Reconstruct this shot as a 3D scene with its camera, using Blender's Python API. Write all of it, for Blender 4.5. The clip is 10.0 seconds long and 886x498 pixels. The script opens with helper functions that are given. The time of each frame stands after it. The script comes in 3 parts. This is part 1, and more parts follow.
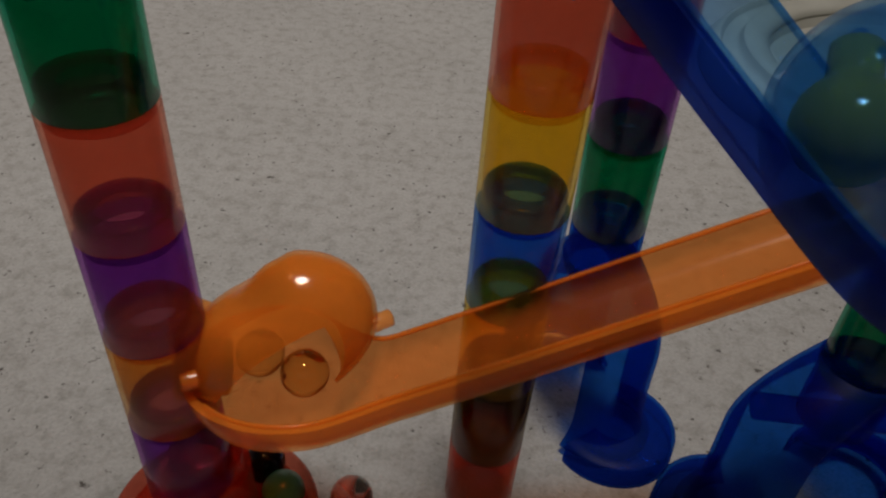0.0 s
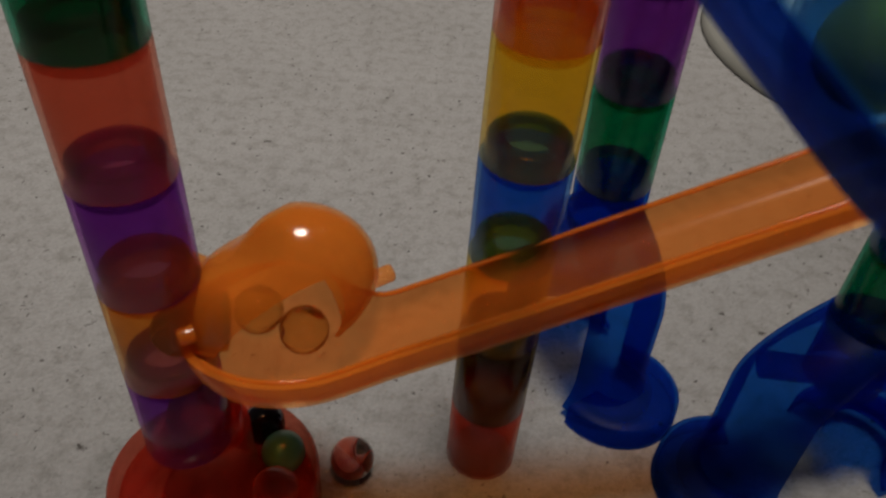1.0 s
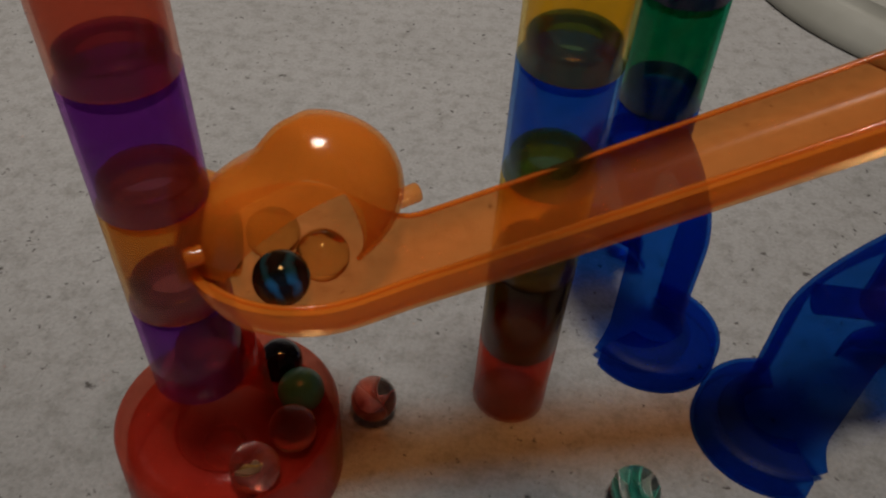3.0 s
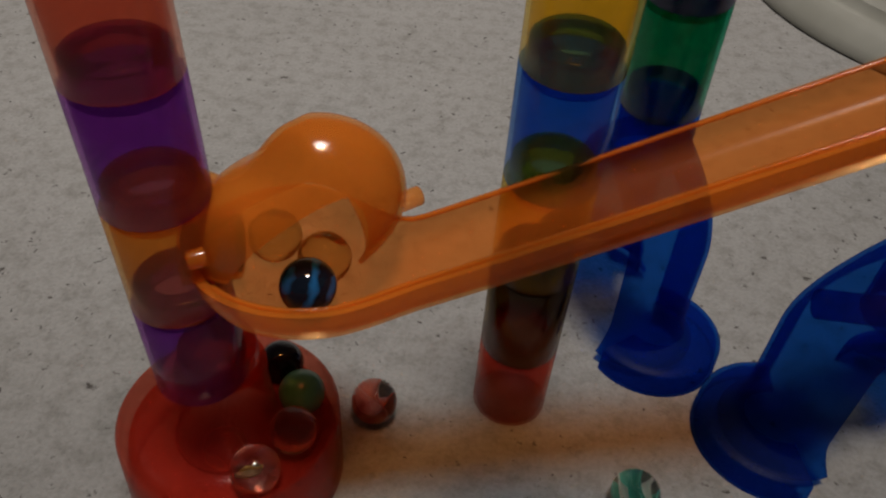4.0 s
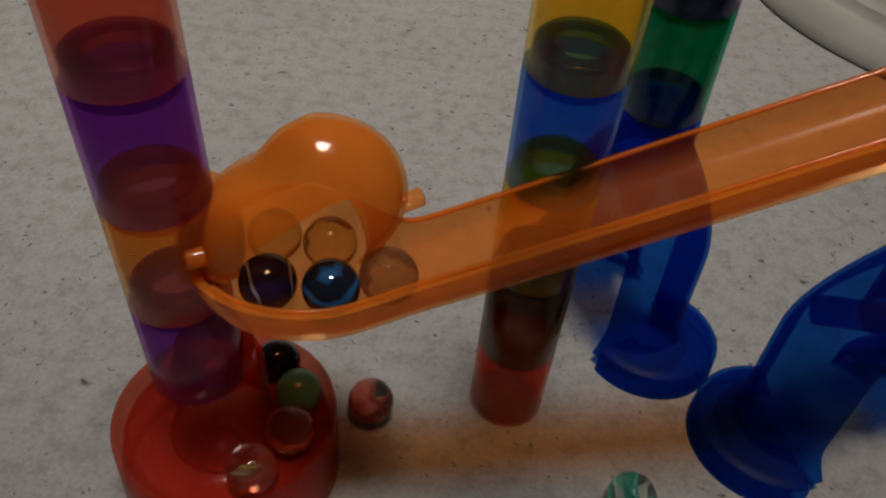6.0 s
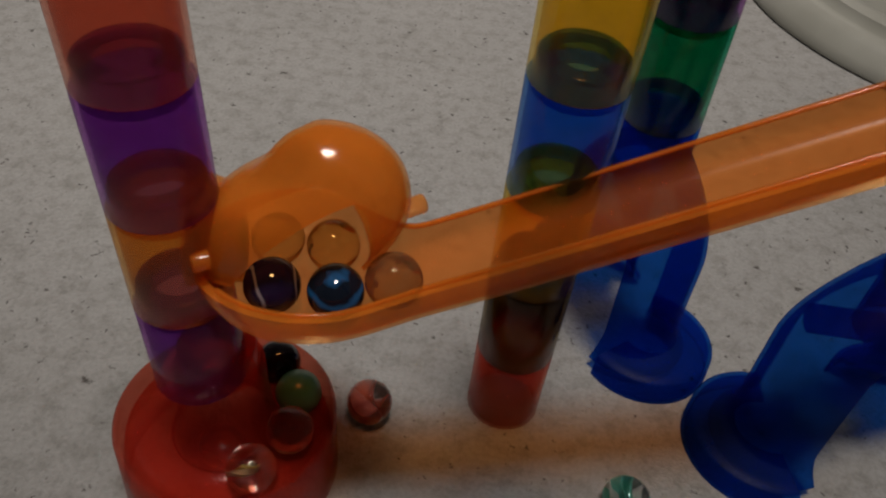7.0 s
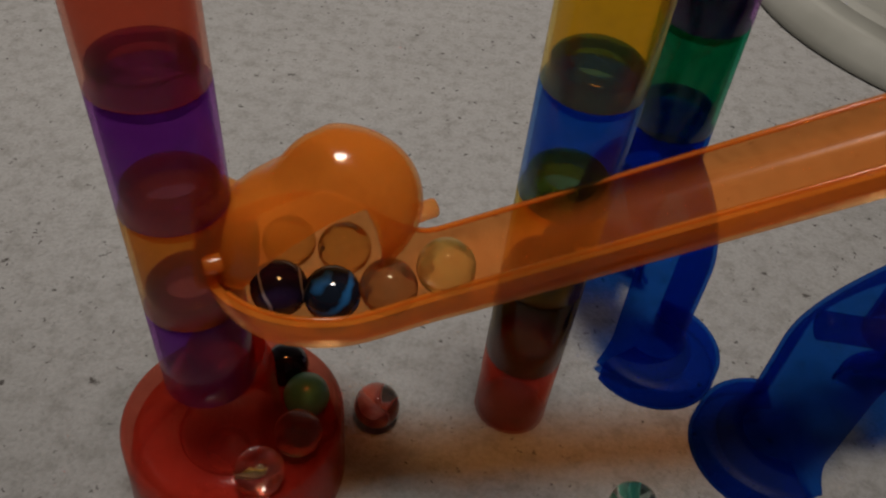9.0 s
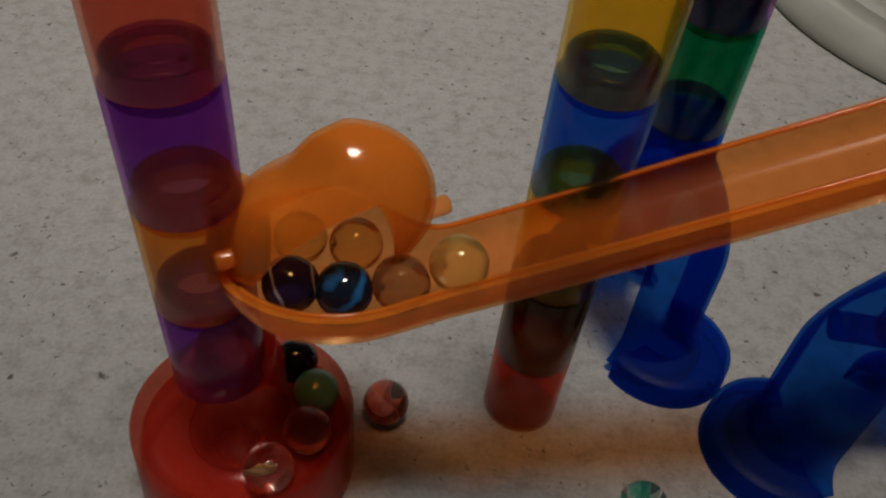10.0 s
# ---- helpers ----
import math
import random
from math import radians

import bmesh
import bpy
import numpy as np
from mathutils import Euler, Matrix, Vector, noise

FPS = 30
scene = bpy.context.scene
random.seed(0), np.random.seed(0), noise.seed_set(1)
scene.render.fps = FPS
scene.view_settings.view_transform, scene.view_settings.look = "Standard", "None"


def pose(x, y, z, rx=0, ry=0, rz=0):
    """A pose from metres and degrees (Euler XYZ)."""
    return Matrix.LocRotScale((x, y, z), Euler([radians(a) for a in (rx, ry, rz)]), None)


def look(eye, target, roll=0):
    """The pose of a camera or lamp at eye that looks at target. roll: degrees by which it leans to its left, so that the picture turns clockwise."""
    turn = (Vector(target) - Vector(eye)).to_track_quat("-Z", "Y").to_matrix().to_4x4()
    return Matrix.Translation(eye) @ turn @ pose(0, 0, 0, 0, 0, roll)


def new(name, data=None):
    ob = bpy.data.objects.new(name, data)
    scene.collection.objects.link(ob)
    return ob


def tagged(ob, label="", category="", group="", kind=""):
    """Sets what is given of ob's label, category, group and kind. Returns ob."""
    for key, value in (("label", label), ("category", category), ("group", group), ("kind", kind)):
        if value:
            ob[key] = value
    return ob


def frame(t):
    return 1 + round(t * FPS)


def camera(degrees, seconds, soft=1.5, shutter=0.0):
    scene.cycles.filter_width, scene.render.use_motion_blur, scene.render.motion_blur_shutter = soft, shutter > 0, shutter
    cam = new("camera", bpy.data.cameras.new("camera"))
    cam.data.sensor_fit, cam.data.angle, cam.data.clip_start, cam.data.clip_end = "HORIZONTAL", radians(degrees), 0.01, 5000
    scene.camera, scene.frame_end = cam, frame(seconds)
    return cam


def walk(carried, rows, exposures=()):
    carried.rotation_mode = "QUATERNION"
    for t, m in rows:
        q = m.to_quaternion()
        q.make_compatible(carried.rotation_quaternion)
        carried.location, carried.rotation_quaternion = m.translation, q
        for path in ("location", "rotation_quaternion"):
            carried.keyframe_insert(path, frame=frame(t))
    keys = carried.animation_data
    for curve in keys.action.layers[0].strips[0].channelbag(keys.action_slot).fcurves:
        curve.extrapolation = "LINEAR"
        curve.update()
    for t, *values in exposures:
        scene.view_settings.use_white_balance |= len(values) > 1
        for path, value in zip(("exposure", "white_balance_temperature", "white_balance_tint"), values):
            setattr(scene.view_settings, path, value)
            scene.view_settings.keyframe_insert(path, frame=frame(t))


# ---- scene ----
cam = camera(57.92, 10.0, soft=2.15, shutter=0.5)
PATH = [
    (0, (0.03467, 0.01260, 0.26240), (0.03216, 0.21356, 0.11371), 4.58),
    (0.5, (0.03529, 0.01091, 0.26337), (0.03612, 0.21043, 0.11273), 5.66),
    (1, (0.03394, 0.01336, 0.25415), (0.03275, 0.20967, 0.09936), 4.69),
    (1.1, (0.03200, 0.01494, 0.24155), (0.03103, 0.21053, 0.08585), 3.89),
    (1.2, (0.03287, 0.01856, 0.23662), (0.02950, 0.20783, 0.07333), 3.71),
    (1.3, (0.03281, 0.02166, 0.23235), (0.02735, 0.20810, 0.06589), 3.33),
    (1.5, (0.03276, 0.02181, 0.23228), (0.02677, 0.20887, 0.06653), 3.23),
    (2, (0.03077, 0.02341, 0.23287), (0.02556, 0.20987, 0.06642), 3.76),
    (2.5, (0.03106, 0.02258, 0.23312), (0.02603, 0.20967, 0.06737), 3.95),
    (4, (0.03044, 0.02206, 0.23400), (0.02528, 0.21012, 0.06936), 4.37),
    (4.5, (0.03060, 0.02256, 0.23476), (0.02611, 0.21002, 0.06941), 4.40),
    (5, (0.02861, 0.02354, 0.23695), (0.02513, 0.21117, 0.07177), 5.38),
    (5.5, (0.02802, 0.02460, 0.23424), (0.02299, 0.21212, 0.06898), 5.04),
    (5.7, (0.02908, 0.02374, 0.23379), (0.02532, 0.21125, 0.06849), 5.13),
    (6.8, (0.02549, 0.02465, 0.23809), (0.02292, 0.21066, 0.07108), 6.50),
    (7, (0.02677, 0.02277, 0.23787), (0.02518, 0.20971, 0.07189), 6.59),
    (7.5, (0.02390, 0.02483, 0.23691), (0.02071, 0.21055, 0.06959), 6.83),
    (8, (0.02368, 0.02424, 0.23613), (0.01975, 0.21013, 0.06901), 6.70),
    (8.5, (0.02392, 0.02266, 0.23722), (0.02113, 0.20904, 0.07062), 6.87),
    (9, (0.02439, 0.02331, 0.23800), (0.02204, 0.21053, 0.07234), 6.91),
    (9.5, (0.02491, 0.02333, 0.23796), (0.02277, 0.21041, 0.07213), 6.89),
    (10, (0.02236, 0.02413, 0.23697), (0.01876, 0.21051, 0.07038), 6.99),
]
walk(cam, [(t, look(eye, target, roll)) for t, eye, target, roll in PATH])

# ---- world and light ----
scene.cycles.transparent_max_bounces = 48
world = bpy.data.worlds.new("world")
scene.world = world
world.use_nodes = True
world.node_tree.nodes["Background"].inputs[0].default_value = (0.5, 0.5, 0.55, 1)
world.node_tree.nodes["Background"].inputs[1].default_value = 0.05


def spot(name, place, target, size, blend, radius, watts, colour):
    data = bpy.data.lights.new(name, "SPOT")
    data.spot_size, data.spot_blend, data.shadow_soft_size = radians(size), blend, radius
    data.energy, data.color = watts, colour
    ob = new(name, data)
    ob.matrix_world = look(place, target)
    return ob


# ceiling lamp pooled on carpet beyond the toy; falloff imitates an unseen person's shade
spot("ceiling_spotlight", (0.08, -0.06, 2.3), (-0.14, 0.74, 0.0), 46.5, 1.0, 0.26, 222.0, (1.0, 0.915, 0.87))
scene.view_settings.exposure = 0.0


# ---- materials ----
def material(name):
    mat = bpy.data.materials.new(name)
    mat.use_nodes = True
    nodes, links = mat.node_tree.nodes, mat.node_tree.links
    nodes.clear()
    return mat, nodes, links, nodes.new("ShaderNodeOutputMaterial")


def plastic(name, through_colour, body_colour, body=0.3, rough=0.09, dust=0.5, sheen=0.028, pass_on=0.25):
    """Clear tinted moulded plastic: each skin lets tinted light through, scatters a little, and shines."""
    mat, nodes, links, out = material(name)
    coord = nodes.new("ShaderNodeTexCoord")
    big = nodes.new("ShaderNodeTexNoise")
    big.inputs["Scale"].default_value, big.inputs["Detail"].default_value = 60, 4
    links.new(coord.outputs["Object"], big.inputs["Vector"])
    fine = nodes.new("ShaderNodeTexNoise")
    fine.inputs["Scale"].default_value, fine.inputs["Detail"].default_value = 900, 3
    links.new(coord.outputs["Object"], fine.inputs["Vector"])
    clear = nodes.new("ShaderNodeBsdfTransparent")
    clear.inputs["Color"].default_value = (*through_colour, 1)
    tone = nodes.new("ShaderNodeMix")
    tone.data_type = "RGBA"
    tone.inputs["A"].default_value = (*[c * 0.8 for c in body_colour], 1)
    tone.inputs["B"].default_value = (*body_colour, 1)
    links.new(big.outputs["Fac"], tone.inputs["Factor"])
    diffuse = nodes.new("ShaderNodeBsdfDiffuse")
    links.new(tone.outputs["Result"], diffuse.inputs["Color"])
    lucent = nodes.new("ShaderNodeBsdfTranslucent")
    links.new(tone.outputs["Result"], lucent.inputs["Color"])
    milky = nodes.new("ShaderNodeMixShader")
    milky.inputs[0].default_value = pass_on
    links.new(diffuse.outputs[0], milky.inputs[1])
    links.new(lucent.outputs[0], milky.inputs[2])
    scatter = nodes.new("ShaderNodeMapRange")
    scatter.inputs["To Min"].default_value = body * (1 - 0.3 * dust)
    scatter.inputs["To Max"].default_value = body * (1 + 0.3 * dust)
    links.new(big.outputs["Fac"], scatter.inputs["Value"])
    bent = nodes.new("ShaderNodeBsdfRefraction")
    bent.inputs["Color"].default_value = (*through_colour, 1)
    bent.inputs["IOR"].default_value, bent.inputs["Roughness"].default_value = 1.015, 0.0
    skin = nodes.new("ShaderNodeMixShader")
    skin.inputs[0].default_value = 0.12
    links.new(clear.outputs[0], skin.inputs[1])
    links.new(bent.outputs[0], skin.inputs[2])
    inner = nodes.new("ShaderNodeMixShader")
    links.new(scatter.outputs["Result"], inner.inputs[0])
    links.new(skin.outputs[0], inner.inputs[1])
    links.new(milky.outputs[0], inner.inputs[2])
    gloss = nodes.new("ShaderNodeBsdfGlossy")
    gloss.inputs["Color"].default_value = (0.9, 0.9, 0.9, 1)
    wear = nodes.new("ShaderNodeMapRange")
    wear.inputs["From Min"].default_value, wear.inputs["From Max"].default_value = 0.35, 0.75
    wear.inputs["To Min"].default_value, wear.inputs["To Max"].default_value = rough, rough + 0.12
    links.new(fine.outputs["Fac"], wear.inputs["Value"])
    links.new(wear.outputs["Result"], gloss.inputs["Roughness"])
    bump = nodes.new("ShaderNodeBump")
    bump.inputs["Strength"].default_value, bump.inputs["Distance"].default_value = 0.05, 0.0004
    links.new(big.outputs["Fac"], bump.inputs["Height"])
    links.new(bump.outputs["Normal"], gloss.inputs["Normal"])
    rim = nodes.new("ShaderNodeLayerWeight")
    rim.inputs["Blend"].default_value = 0.5
    links.new(bump.outputs["Normal"], rim.inputs["Normal"])
    power = nodes.new("ShaderNodeMath")
    power.operation = "POWER"
    power.inputs[1].default_value = 4.5
    links.new(rim.outputs["Facing"], power.inputs[0])
    amount = nodes.new("ShaderNodeMapRange")
    amount.inputs["To Min"].default_value, amount.inputs["To Max"].default_value = sheen, sheen * 16
    links.new(power.outputs[0], amount.inputs["Value"])
    shine = nodes.new("ShaderNodeMixShader")
    links.new(amount.outputs["Result"], shine.inputs[0])
    links.new(inner.outputs[0], shine.inputs[1])
    links.new(gloss.outputs[0], shine.inputs[2])
    links.new(shine.outputs[0], out.inputs["Surface"])
    return mat


RED = plastic("red_plastic", (0.97, 0.56, 0.47), (0.9, 0.05, 0.03), 0.18)
RED_BASE = plastic("thick_red_plastic", (0.93, 0.52, 0.42), (0.8, 0.06, 0.035), 0.2)
ORANGE_RED = plastic("orange_red_plastic", (0.97, 0.64, 0.54), (0.85, 0.09, 0.05), 0.15)
PURPLE = plastic("purple_plastic", (0.66, 0.39, 0.76), (0.24, 0.035, 0.3), 0.09)
GREEN = plastic("green_plastic", (0.15, 0.64, 0.49), (0.0, 0.17, 0.07), 0.06)
DARK_OLIVE = plastic("dark_olive_plastic", (0.42, 0.34, 0.16), (0.1, 0.06, 0.01), 0.06)
YELLOW = plastic("yellow_plastic", (0.99, 0.84, 0.37), (0.6, 0.4, 0.02), 0.06)
YELLOW_BULB = plastic("milky_yellow_plastic", (0.9, 0.75, 0.25), (0.7, 0.52, 0.02), 0.6)
BLUE = plastic("blue_plastic", (0.31, 0.56, 0.9), (0.003, 0.05, 0.36), 0.06)
SKY_BLUE = plastic("bright_blue_plastic", (0.6, 0.8, 0.94), (0.005, 0.2, 0.75), 0.09)
NAVY = plastic("thick_blue_plastic", (0.2, 0.32, 0.74), (0.003, 0.03, 0.25), 0.12)
LIGHT_BLUE = plastic("clear_blue_plastic", (0.13, 0.38, 0.82), (0.002, 0.08, 0.45), 0.1, 0.42, 0.6, 0.005, 0.3)
ORANGE = plastic("orange_plastic", (1.0, 0.77, 0.47), (1.0, 0.29, 0.03), 0.27, pass_on=0.05, sheen=0.03)
ORANGE_WORN = plastic("scuffed_orange_plastic", (1.0, 0.65, 0.35), (1.0, 0.27, 0.035), 0.12, 0.2, 0.8, 0.005, 0.08)
# dark brown that imitates the shade inside the chute outlet
OUTLET_DARK = plastic("outlet_dark_brown", (0.55, 0.38, 0.2), (0.2, 0.08, 0.02), 0.15)
ORANGE_TUBE = plastic("orange_tube_plastic", (0.98, 0.74, 0.42), (0.95, 0.24, 0.04), 0.15)


def glass(name, colour, milk=None, cloud=0.0):
    """Clear glass; milk is the colour of the cloudy streaks inside it and cloud their share."""
    mat, nodes, links, out = material(name)
    b = nodes.new("ShaderNodeBsdfGlass")
    b.inputs["Color"].default_value = (*colour, 1)
    b.inputs["IOR"].default_value, b.inputs["Roughness"].default_value = 1.5, 0.02
    if not milk:
        links.new(b.outputs[0], out.inputs["Surface"])
        return mat
    coord = nodes.new("ShaderNodeTexCoord")
    streaks = nodes.new("ShaderNodeTexNoise")
    streaks.inputs["Scale"].default_value, streaks.inputs["Distortion"].default_value = 110, 1.5
    links.new(coord.outputs["Object"], streaks.inputs["Vector"])
    share = nodes.new("ShaderNodeMapRange")
    share.inputs["From Min"].default_value, share.inputs["From Max"].default_value = 0.35, 0.68
    share.inputs["To Min"].default_value, share.inputs["To Max"].default_value = cloud * 0.6, cloud * 1.4
    links.new(streaks.outputs["Fac"], share.inputs["Value"])
    body = nodes.new("ShaderNodeBsdfDiffuse")
    body.inputs["Color"].default_value = (*milk, 1)
    both = nodes.new("ShaderNodeMixShader")
    links.new(share.outputs["Result"], both.inputs[0])
    links.new(b.outputs[0], both.inputs[1])
    links.new(body.outputs[0], both.inputs[2])
    links.new(both.outputs[0], out.inputs["Surface"])
    return mat


def solid(name, low, high, scale, rough=0.15, bands=0.0, edges=(0.38, 0.66)):
    """Opaque coloured surface with a mottled or banded pattern between two colours."""
    mat, nodes, links, out = material(name)
    b = nodes.new("ShaderNodeBsdfPrincipled")
    coord = nodes.new("ShaderNodeTexCoord")
    if bands:
        tex = nodes.new("ShaderNodeTexWave")
        tex.inputs["Scale"].default_value, tex.inputs["Distortion"].default_value = scale, bands
        tex.inputs["Detail"].default_value, tex.inputs["Detail Scale"].default_value = 3, 1.2
        source = tex.outputs["Fac"]
    else:
        tex = nodes.new("ShaderNodeTexNoise")
        tex.inputs["Scale"].default_value, tex.inputs["Detail"].default_value = scale, 5
        source = tex.outputs["Fac"]
    links.new(coord.outputs["Object"], tex.inputs["Vector"])
    ramp = nodes.new("ShaderNodeValToRGB")
    ramp.color_ramp.elements[0].position, ramp.color_ramp.elements[1].position = edges
    ramp.color_ramp.elements[0].color, ramp.color_ramp.elements[1].color = (*low, 1), (*high, 1)
    links.new(source, ramp.inputs["Fac"])
    links.new(ramp.outputs["Color"], b.inputs["Base Color"])
    b.inputs["Roughness"].default_value = rough
    links.new(b.outputs[0], out.inputs["Surface"])
    return mat


def carpet_material():
    """Pale grey-beige looped carpet with flattened tufts, stains and dark flecks."""
    mat, nodes, links, out = material("carpet")
    b = nodes.new("ShaderNodeBsdfPrincipled")
    b.inputs["Roughness"].default_value = 1.0
    b.inputs["Specular IOR Level"].default_value = 0.05
    coord = nodes.new("ShaderNodeTexCoord")

    def noise_tex(scale, detail, rough=0.55):
        n = nodes.new("ShaderNodeTexNoise")
        n.inputs["Scale"].default_value, n.inputs["Detail"].default_value = scale, detail
        n.inputs["Roughness"].default_value = rough
        links.new(coord.outputs["Object"], n.inputs["Vector"])
        return n

    def ramp(source, stops):
        r = nodes.new("ShaderNodeValToRGB")
        while len(r.color_ramp.elements) < len(stops):
            r.color_ramp.elements.new(0.5)
        for e, (p, c) in zip(r.color_ramp.elements, stops):
            e.position, e.color = p, (*c, 1)
        links.new(source, r.inputs["Fac"])
        return r

    def mixed(kind, fac, a, c):
        m = nodes.new("ShaderNodeMix")
        m.data_type, m.blend_type = "RGBA", kind
        m.inputs["Factor"].default_value = fac
        links.new(a, m.inputs["A"])
        links.new(c, m.inputs["B"])
        return m.outputs["Result"]

    tufts, nap, stains, pits = noise_tex(520, 3), noise_tex(110, 6, 0.7), noise_tex(9, 4), noise_tex(170, 4, 0.6)
    base = ramp(stains.outputs["Fac"], [(0.3, (0.298, 0.294, 0.277)), (0.7, (0.334, 0.33, 0.313))])
    grain = ramp(tufts.outputs["Fac"], [(0.3, (0.84, 0.84, 0.84)), (0.62, (1, 1, 1))])
    dents = ramp(nap.outputs["Fac"], [(0.3, (0.72, 0.71, 0.69)), (0.54, (1, 1, 1))])
    flecks = ramp(pits.outputs["Fac"], [(0.30, (0.3, 0.28, 0.27)), (0.36, (1, 1, 1))])
    c = mixed("MULTIPLY", 1.0, base.outputs["Color"], grain.outputs["Color"])
    c = mixed("MULTIPLY", 1.0, c, dents.outputs["Color"])
    c = mixed("MULTIPLY", 1.0, c, flecks.outputs["Color"])
    links.new(c, b.inputs["Base Color"])
    height = nodes.new("ShaderNodeMath")
    height.operation = "ADD"
    links.new(tufts.outputs["Fac"], height.inputs[0])
    links.new(nap.outputs["Fac"], height.inputs[1])
    bump = nodes.new("ShaderNodeBump")
    bump.inputs["Strength"].default_value, bump.inputs["Distance"].default_value = 0.7, 0.0018
    links.new(height.outputs[0], bump.inputs["Height"])
    links.new(bump.outputs["Normal"], b.inputs["Normal"])
    links.new(b.outputs[0], out.inputs["Surface"])
    return mat


CARPET = carpet_material()
WALL_PAINT = solid("wall_paint", (0.72, 0.7, 0.66), (0.78, 0.76, 0.72), 3.0, 0.8)
WHITE_PLASTIC = solid("white_plastic", (0.27, 0.27, 0.232), (0.34, 0.34, 0.298), 14.0, 0.35)


# ---- mesh helpers ----
def finish(name, bm, mat, parent=None, label="", smooth=50):
    bmesh.ops.recalc_face_normals(bm, faces=bm.faces)
    for f in bm.faces:
        f.smooth = True
    for e in bm.edges:
        e.smooth = len(e.link_faces) != 2 or e.calc_face_angle(0) < radians(smooth)
    me = bpy.data.meshes.new(name)
    bm.to_mesh(me)
    bm.free()
    me.materials.append(mat)
    ob = new(name, me)
    if parent is not None:
        ob.parent = parent
    if label:
        ob["label"] = label
    return ob


part = finish


def thing(name, m, label, category, group=""):
    ob = new(name)
    ob.empty_display_size = 0.01
    ob.matrix_world = m
    return tagged(ob, label, category, group)


def lathe(profile, steps=48, closed=True):
    """Turn a closed outline of (radius, height) about z."""
    bm = bmesh.new()
    rings = []
    for k in range(steps):
        a = 2 * math.pi * k / steps
        rings.append([bm.verts.new((r * math.cos(a), r * math.sin(a), z)) for r, z in profile])
    n = len(profile)
    for k in range(steps):
        p, q = rings[k], rings[(k + 1) % steps]
        for i in range(n if closed else n - 1):
            j = (i + 1) % n
            bm.faces.new((p[i], q[i], q[j], p[j]))
    bmesh.ops.remove_doubles(bm, verts=bm.verts, dist=1e-7)
    return bm


def shell(grid, thick, loop=False):
    """A plate of even thickness along a grid of points; thick goes along the grid's normal."""
    rows, cols = len(grid), len(grid[0])
    bm = bmesh.new()
    pts = [[Vector(p) for p in row] for row in grid]
    outer, inner = [], []
    for i in range(rows):
        orow, irow = [], []
        for j in range(cols):
            u = pts[min(i + 1, rows - 1)][j] - pts[max(i - 1, 0)][j]
            if loop:
                v = pts[i][(j + 1) % cols] - pts[i][(j - 1) % cols]
            else:
                v = pts[i][min(j + 1, cols - 1)] - pts[i][max(j - 1, 0)]
            n = u.cross(v)
            n = n.normalized() if n.length > 1e-12 else Vector((0, 0, 1))
            orow.append(bm.verts.new(pts[i][j]))
            irow.append(bm.verts.new(pts[i][j] + n * thick))
        outer.append(orow)
        inner.append(irow)
    last = cols if loop else cols - 1
    for i in range(rows - 1):
        for j in range(last):
            k = (j + 1) % cols
            bm.faces.new((outer[i][j], outer[i + 1][j], outer[i + 1][k], outer[i][k]))
            bm.faces.new((inner[i][j], inner[i][k], inner[i + 1][k], inner[i + 1][j]))
    for j in range(last):
        k = (j + 1) % cols
        bm.faces.new((outer[0][j], outer[0][k], inner[0][k], inner[0][j]))
        bm.faces.new((outer[-1][j], inner[-1][j], inner[-1][k], outer[-1][k]))
    if not loop:
        for i in range(rows - 1):
            bm.faces.new((outer[i][0], inner[i][0], inner[i + 1][0], outer[i + 1][0]))
            bm.faces.new((outer[i][-1], outer[i + 1][-1], inner[i + 1][-1], inner[i][-1]))
    return bm


def bead(points, radius, sides=8):
    """A thin round bead along a line of points, closed at both ends."""
    bm = bmesh.new()
    pts = [Vector(p) for p in points]
    rings = []
    for i, p in enumerate(pts):
        along = (pts[min(i + 1, len(pts) - 1)] - pts[max(i - 1, 0)]).normalized()
        side = along.cross(Vector((0, 0, 1))).normalized()
        up = side.cross(along)
        rings.append([bm.verts.new(p + radius * (side * math.cos(a) + up * math.sin(a))) for a in [2 * math.pi * k / sides for k in range(sides)]])
    for p, q in zip(rings, rings[1:]):
        for k in range(sides):
            bm.faces.new((p[k], p[(k + 1) % sides], q[(k + 1) % sides], q[k]))
    bm.faces.new(rings[0])
    bm.faces.new(rings[-1])
    return bm


def plug(radius, length, bevel, m):
    """A short round peg with a rounded end, along z of the pose m."""
    bm = lathe([(0.0, 0.0), (radius, 0.0), (radius, length - bevel), (radius - bevel * 0.3, length - bevel * 0.3), (radius - bevel, length), (0.0, length)], 20)
    bm.transform(m)
    return bm


# ---- the room ----
def slab(name, lo, hi, mat, label):
    bm = bmesh.new()
    bmesh.ops.create_cube(bm, size=1.0)
    for v in bm.verts:
        v.co = Vector([lo[i] + (hi[i] - lo[i]) * (v.co[i] + 0.5) for i in range(3)])
    return tagged(finish(name, bm, mat), label, name.split("_")[0], kind="structure")


def carpet_floor():
    bm = bmesh.new()
    half, n = 1.3, 8
    v = [[bm.verts.new((-half + 2 * half * i / n, -half + 2 * half * j / n, 0)) for j in range(n + 1)] for i in range(n + 1)]
    for i in range(n):
        for j in range(n):
            bm.faces.new((v[i][j], v[i + 1][j], v[i + 1][j + 1], v[i][j + 1]))
    return tagged(finish("floor", bm, CARPET), "pale grey-beige short-pile carpet with dark flecks", "floor", kind="structure")


